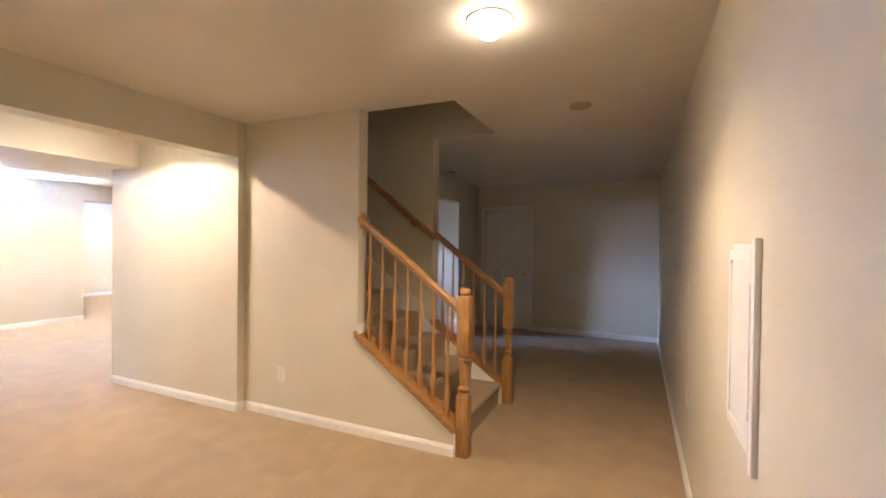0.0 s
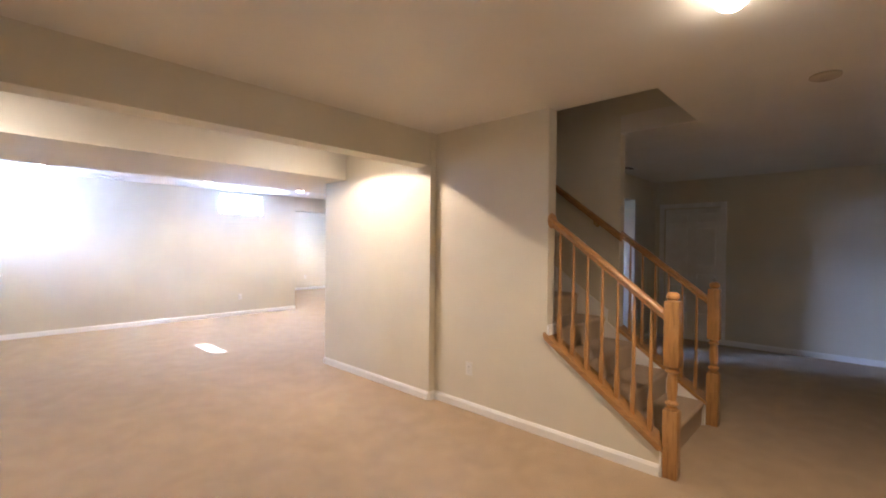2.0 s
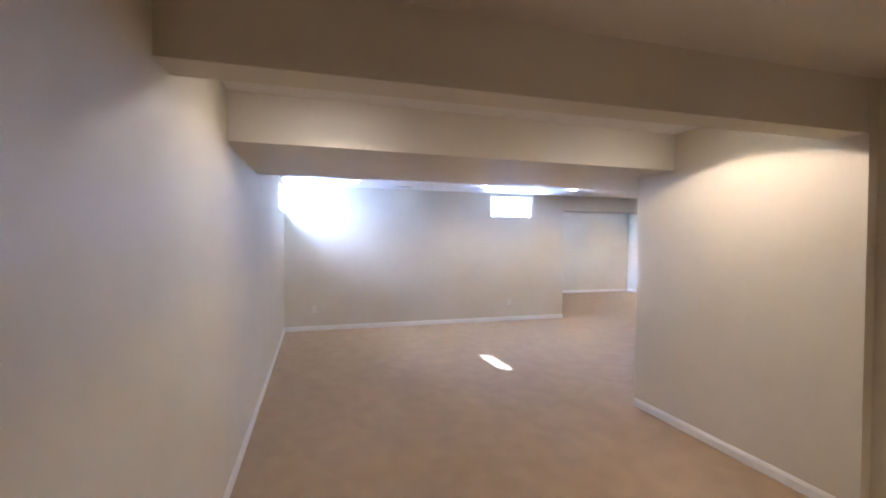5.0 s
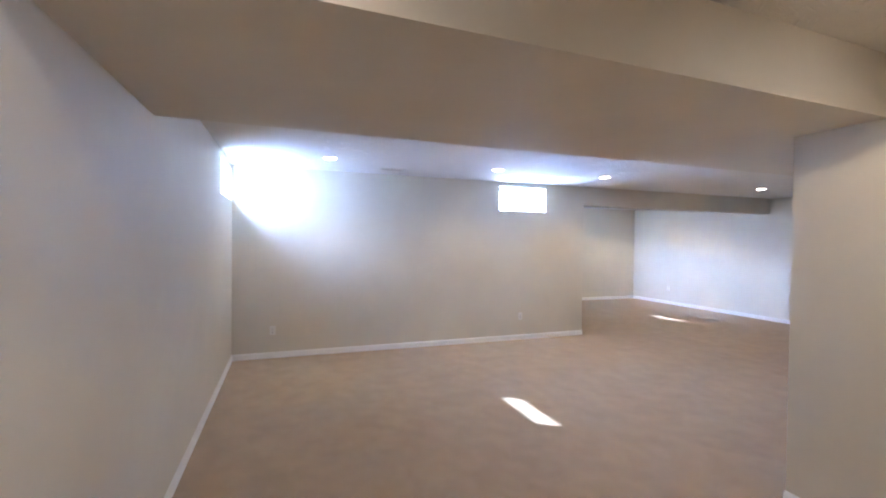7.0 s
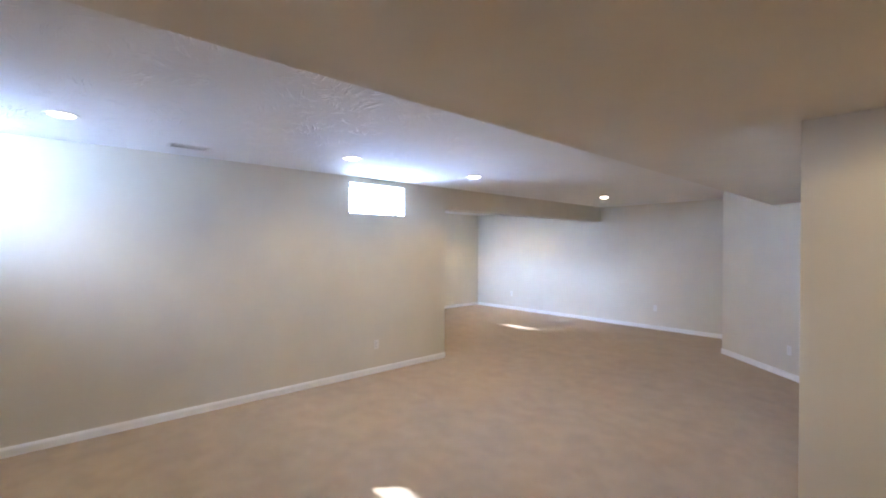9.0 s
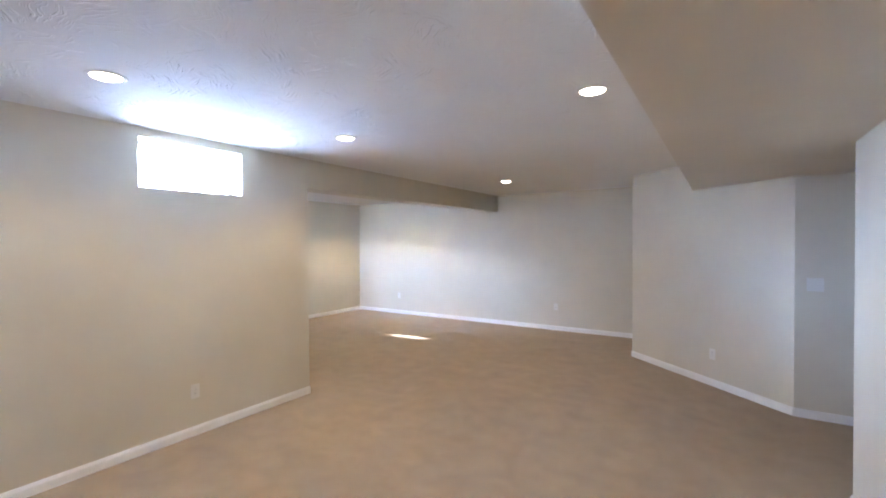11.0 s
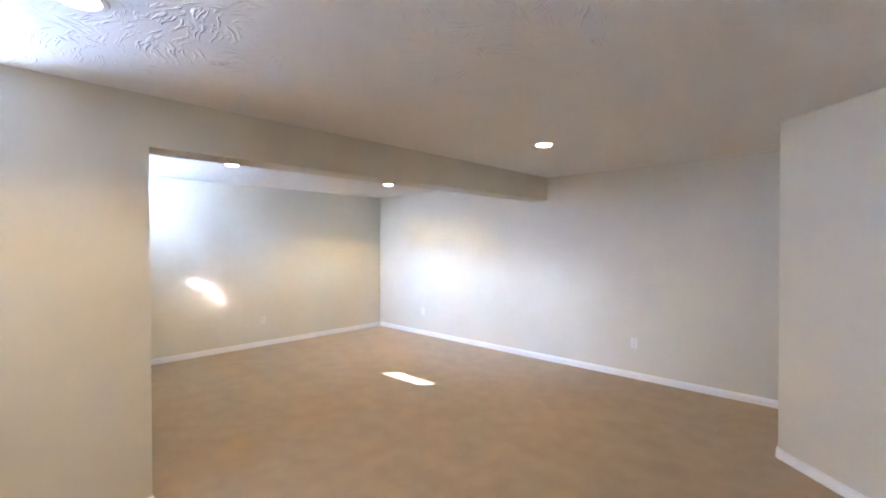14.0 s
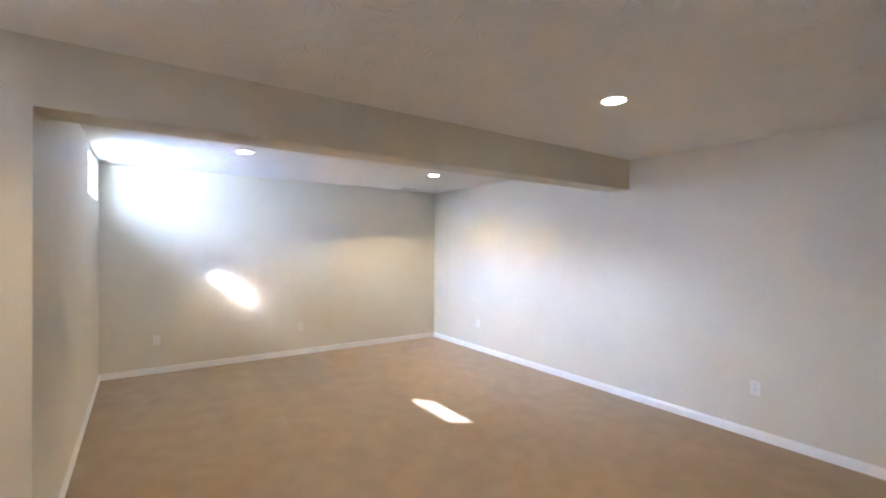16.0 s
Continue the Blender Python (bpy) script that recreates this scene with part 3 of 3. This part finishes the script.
cover_plate("wall_outlet", OUT, "outlet", pose(EAST, 0.43, 0.53, 0, 0, -90), 2, 0, G)
cover_plate("light_switch", "white toggle light switch on the wall", "light switch", pose(EAST, 0.392, 1.21, 0, 0, -90), 0, 1)
cover_plate("light_switch", "white double toggle switch in a wide plate", "light switch", pose(-3.802, KY, 1.186), 0, 2, w=0.118)

# ---- ceiling vents and smoke detector ----


def ceiling_vent(x, y, along, label):
    v = thing("ceiling_vent", label, "air vent", pose(x, y, H - 0.001, 0, 0, along), "ceiling registers")
    bm = bmesh.new()
    L, W = 0.155, 0.07
    for r in ((-L, L, -W, -W + 0.02), (-L, L, W - 0.02, W), (-L, -L + 0.02, -W + 0.02, W - 0.02), (L - 0.02, L, -W + 0.02, W - 0.02)):
        add_box(bm, *r, -0.007, 0.0)
    part("frame", bm, PLASTIC, v)
    # the duct's shade as a black sheet; the ceiling has no hole here
    bm = bmesh.new()
    add_box(bm, -L + 0.02, L - 0.02, -W + 0.02, W - 0.02, -0.001, 0.0)
    part("backing", bm, DARK, v, "black sheet for the shade inside the duct")
    for k in range(6):
        bm = bmesh.new()
        yy = -W + 0.028 + k * 0.0168
        add_box(bm, -L + 0.02, L - 0.02, -0.0042, 0.0042, -0.0008, 0.0008, Matrix.Translation((0, yy, -0.004)) @ Matrix.Rotation(radians(28), 4, "X"))
        part("slat", bm, PLASTIC, v)
    return v


ceiling_vent(-7.70, -1.50, 90, "white metal ceiling register with slats")
ceiling_vent(-11.5, 5.737, 90, "white metal ceiling register with slats")
ceiling_vent(-1.38, 2.95, 90, "white metal ceiling register in the dim hall")
# shade on the detector is put into its plastic's darkened colour
SHADED_CREAM = enamel("shaded_cream_plastic", (0.44, 0.36, 0.25), 0.5)
sd = thing("smoke_detector", "round cream smoke detector on the ceiling", "smoke detector", pose(0.63, 0.60, H))
bm = bmesh.new()
add_lathe(bm, [(0.074, 0.0), (0.078, -0.008), (0.075, -0.015), (0.062, -0.022), (0.03, -0.025), (0.004, -0.025)], 28)
part("body", bm, SHADED_CREAM, sd, smooth=True)
bm = bmesh.new()
add_lathe(bm, [(0.012, -0.024), (0.012, -0.027), (0.009, -0.029)], 14)
part("test_button", bm, SHADED_CREAM, sd, smooth=True)

# ---- access panel in the east wall ----
ap = thing("access_panel", "white painted wooden access panel with a raised frame", "access panel", pose(EAST, -1.105, 1.155, 0, 0, -90))
w2, h2 = 0.182, 0.315
# deep casing strip on the hinge side, thin beads round the rest
for nm, r in (("casing_strip", (w2 - 0.034, w2, -h2, h2, 0.016)), ("bead", (-w2, -w2 + 0.014, -h2 + 0.035, h2 - 0.03, 0.005)),
              ("bead", (-w2 + 0.014, w2 - 0.036, h2 - 0.03, h2 - 0.016, 0.005)), ("bead", (-w2 + 0.014, w2 - 0.036, -h2 + 0.02, -h2 + 0.034, 0.005))):
    bm = bmesh.new()
    add_bevel_box(bm, r[0], r[1], -r[4], 0.0, r[2], r[3], 0.002)
    part(nm, bm, TRIM, ap)
bm = bmesh.new()
add_box(bm, -w2 + 0.014, w2 - 0.036, -0.0025, -0.001, -h2 + 0.034, h2 - 0.03)
part("back_board", bm, TRIM, ap)
L0, L1, B0, B1 = -w2 + 0.016, w2 - 0.062, -h2 + 0.036, h2 - 0.032
bm = bmesh.new()
for r in ((L0, L0 + 0.03, B0, B1), (L1 - 0.05, L1, B0, B1), (L0 + 0.03, L1 - 0.05, B1 - 0.035, B1), (L0 + 0.03, L1 - 0.05, B0, B0 + 0.035)):
    add_bevel_box(bm, r[0], r[1], -0.014, -0.003, r[2], r[3], 0.002)
add_box(bm, L0 + 0.029, L1 - 0.049, -0.011, -0.004, B0 + 0.034, B1 - 0.034)
leaf = part("panel_door", bm, TRIM, ap)
for z0, z1 in ((B1 - 0.095, B1 - 0.004), (B0 + 0.004, B0 + 0.095)):
    bm = bmesh.new()
    add_bevel_box(bm, L1 + 0.003, w2 - 0.040, -0.015, -0.003, z0, z1, 0.004)
    part("hinge_block", bm, TRIM, ap, "block on the hinge side painted white")
for z in (B1 - 0.112, B0 + 0.112):
    bm = bmesh.new()
    add_lathe(bm, [(0.005, -0.014), (0.0065, -0.012), (0.0065, 0.012), (0.005, 0.014)], 10, Matrix.Translation((w2 - 0.050, -0.012, z)))
    add_box(bm, w2 - 0.060, w2 - 0.036, -0.010, -0.003, z - 0.012, z + 0.012)
    part("hinge", bm, TRIM, ap, "hinge painted over in white")
bm = bmesh.new()
add_bevel_box(bm, L0 + 0.002, L0 + 0.05, -0.019, -0.012, B1 - 0.042, B1 - 0.034, 0.002)
part("finger_pull", bm, TRIM, leaf)

# ---- hall door ----
hd = tagged(thing("door_1", "closed white panelled door in a white casing", "door", pose(-1.04, BACK, 0)), kind="structure")
bm = bmesh.new()
add_box(bm, -0.379, 0.379, 0.03, 0.065, 0.008, 2.02)
leaf = part("leaf", bm, TRIM, hd)
for z0, z1 in ((0.12, 0.42), (0.52, 1.02), (1.16, 1.72), (1.80, 1.94)):
    for x in (-0.19, 0.19):
        bm = bmesh.new()
        add_bevel_box(bm, x - 0.125, x + 0.125, 0.022, 0.032, z0, z1, 0.008)
        part("raised_panel", bm, TRIM, leaf)
bm = bmesh.new()
add_lathe(bm, [(0.027, 0.0), (0.027, 0.006), (0.012, 0.01), (0.012, 0.035), (0.026, 0.042), (0.028, 0.055), (0.018, 0.066), (0.004, 0.068)], 18, Matrix.Translation((0.32, 0.03, 0.95)) @ Matrix.Rotation(radians(90), 4, "X"))
part("door_knob", bm, METAL, leaf, "brushed metal knob", smooth=True)
bm = bmesh.new()
for r in ((-0.455, -0.385, 0.0, 2.10), (0.385, 0.455, 0.0, 2.10), (-0.385, 0.385, 2.03, 2.10)):
    add_bevel_box(bm, r[0], r[1], -0.018, -0.001, r[2], r[3], 0.004)
part("casing", bm, TRIM, hd)

# ---- windows: vinyl frames at the outer face, glass, reveals ----


def window(name, m, w, h, label, g=0.08, head=0.075):
    """Facing -y outward in its own space; sits in an opening w by h whose centre is the origin."""
    o = tagged(thing(name, label, "window", m), kind="structure")
    f = 0.022
    bm = bmesh.new()
    for r in ((-w / 2, w / 2, -h / 2, -h / 2 + f), (-w / 2, w / 2, h / 2 - head, h / 2), (-w / 2, -w / 2 + g, -h / 2 + f, h / 2 - head), (w / 2 - g, w / 2, -h / 2 + f, h / 2 - head)):
        add_box(bm, r[0] + 0.0015, r[1] - 0.0015, -0.03, 0.03, r[2] + 0.0015, r[3] - 0.0015)
    part("window_frame", bm, VINYL, o)
    bm = bmesh.new()
    add_box(bm, -w / 2 + g, w / 2 - g, -0.003, 0.003, -h / 2 + f, h / 2 - head)
    p = part("pane", bm, GLASS, o, "clear glass pane")
    p.visible_shadow = False
    return o


window("window_1", pose((HOLE_S[0] + HOLE_S[1]) / 2, SOUTH - T + 0.04, (HOLE_S[2] + HOLE_S[3]) / 2), HOLE_S[1] - HOLE_S[0], HOLE_S[3] - HOLE_S[2], "bright small hopper window high in the wall")
window("window_2", pose(WEST - T + 0.04, (HOLE_W[0] + HOLE_W[1]) / 2, (HOLE_W[2] + HOLE_W[3]) / 2, 0, 0, -90), HOLE_W[1] - HOLE_W[0], HOLE_W[3] - HOLE_W[2], "bright small window under the ceiling", 0.035, 0.03)
window("window_3", pose((HOLE_R[0] + HOLE_R[1]) / 2, RET_Y - T + 0.04, (HOLE_R[2] + HOLE_R[3]) / 2), HOLE_R[1] - HOLE_R[0], HOLE_R[3] - HOLE_R[2], "bright small window high in the alcove")

# bright hazy distance outside the windows
bm = bmesh.new()
n = 48
lo = [bm.verts.new((-4 + 60 * math.cos(2 * math.pi * i / n), 60 * math.sin(2 * math.pi * i / n), -4)) for i in range(n)]
hi = [bm.verts.new((v.co.x, v.co.y, 26)) for v in lo]
for i in range(n):
    bm.faces.new([lo[i], lo[(i + 1) % n], hi[(i + 1) % n], hi[i]])
structure("backdrop", bm, glowing("bright_haze", (0.86, 0.93, 1.0), 2.5), "bright hazy daylight distance", "backdrop")
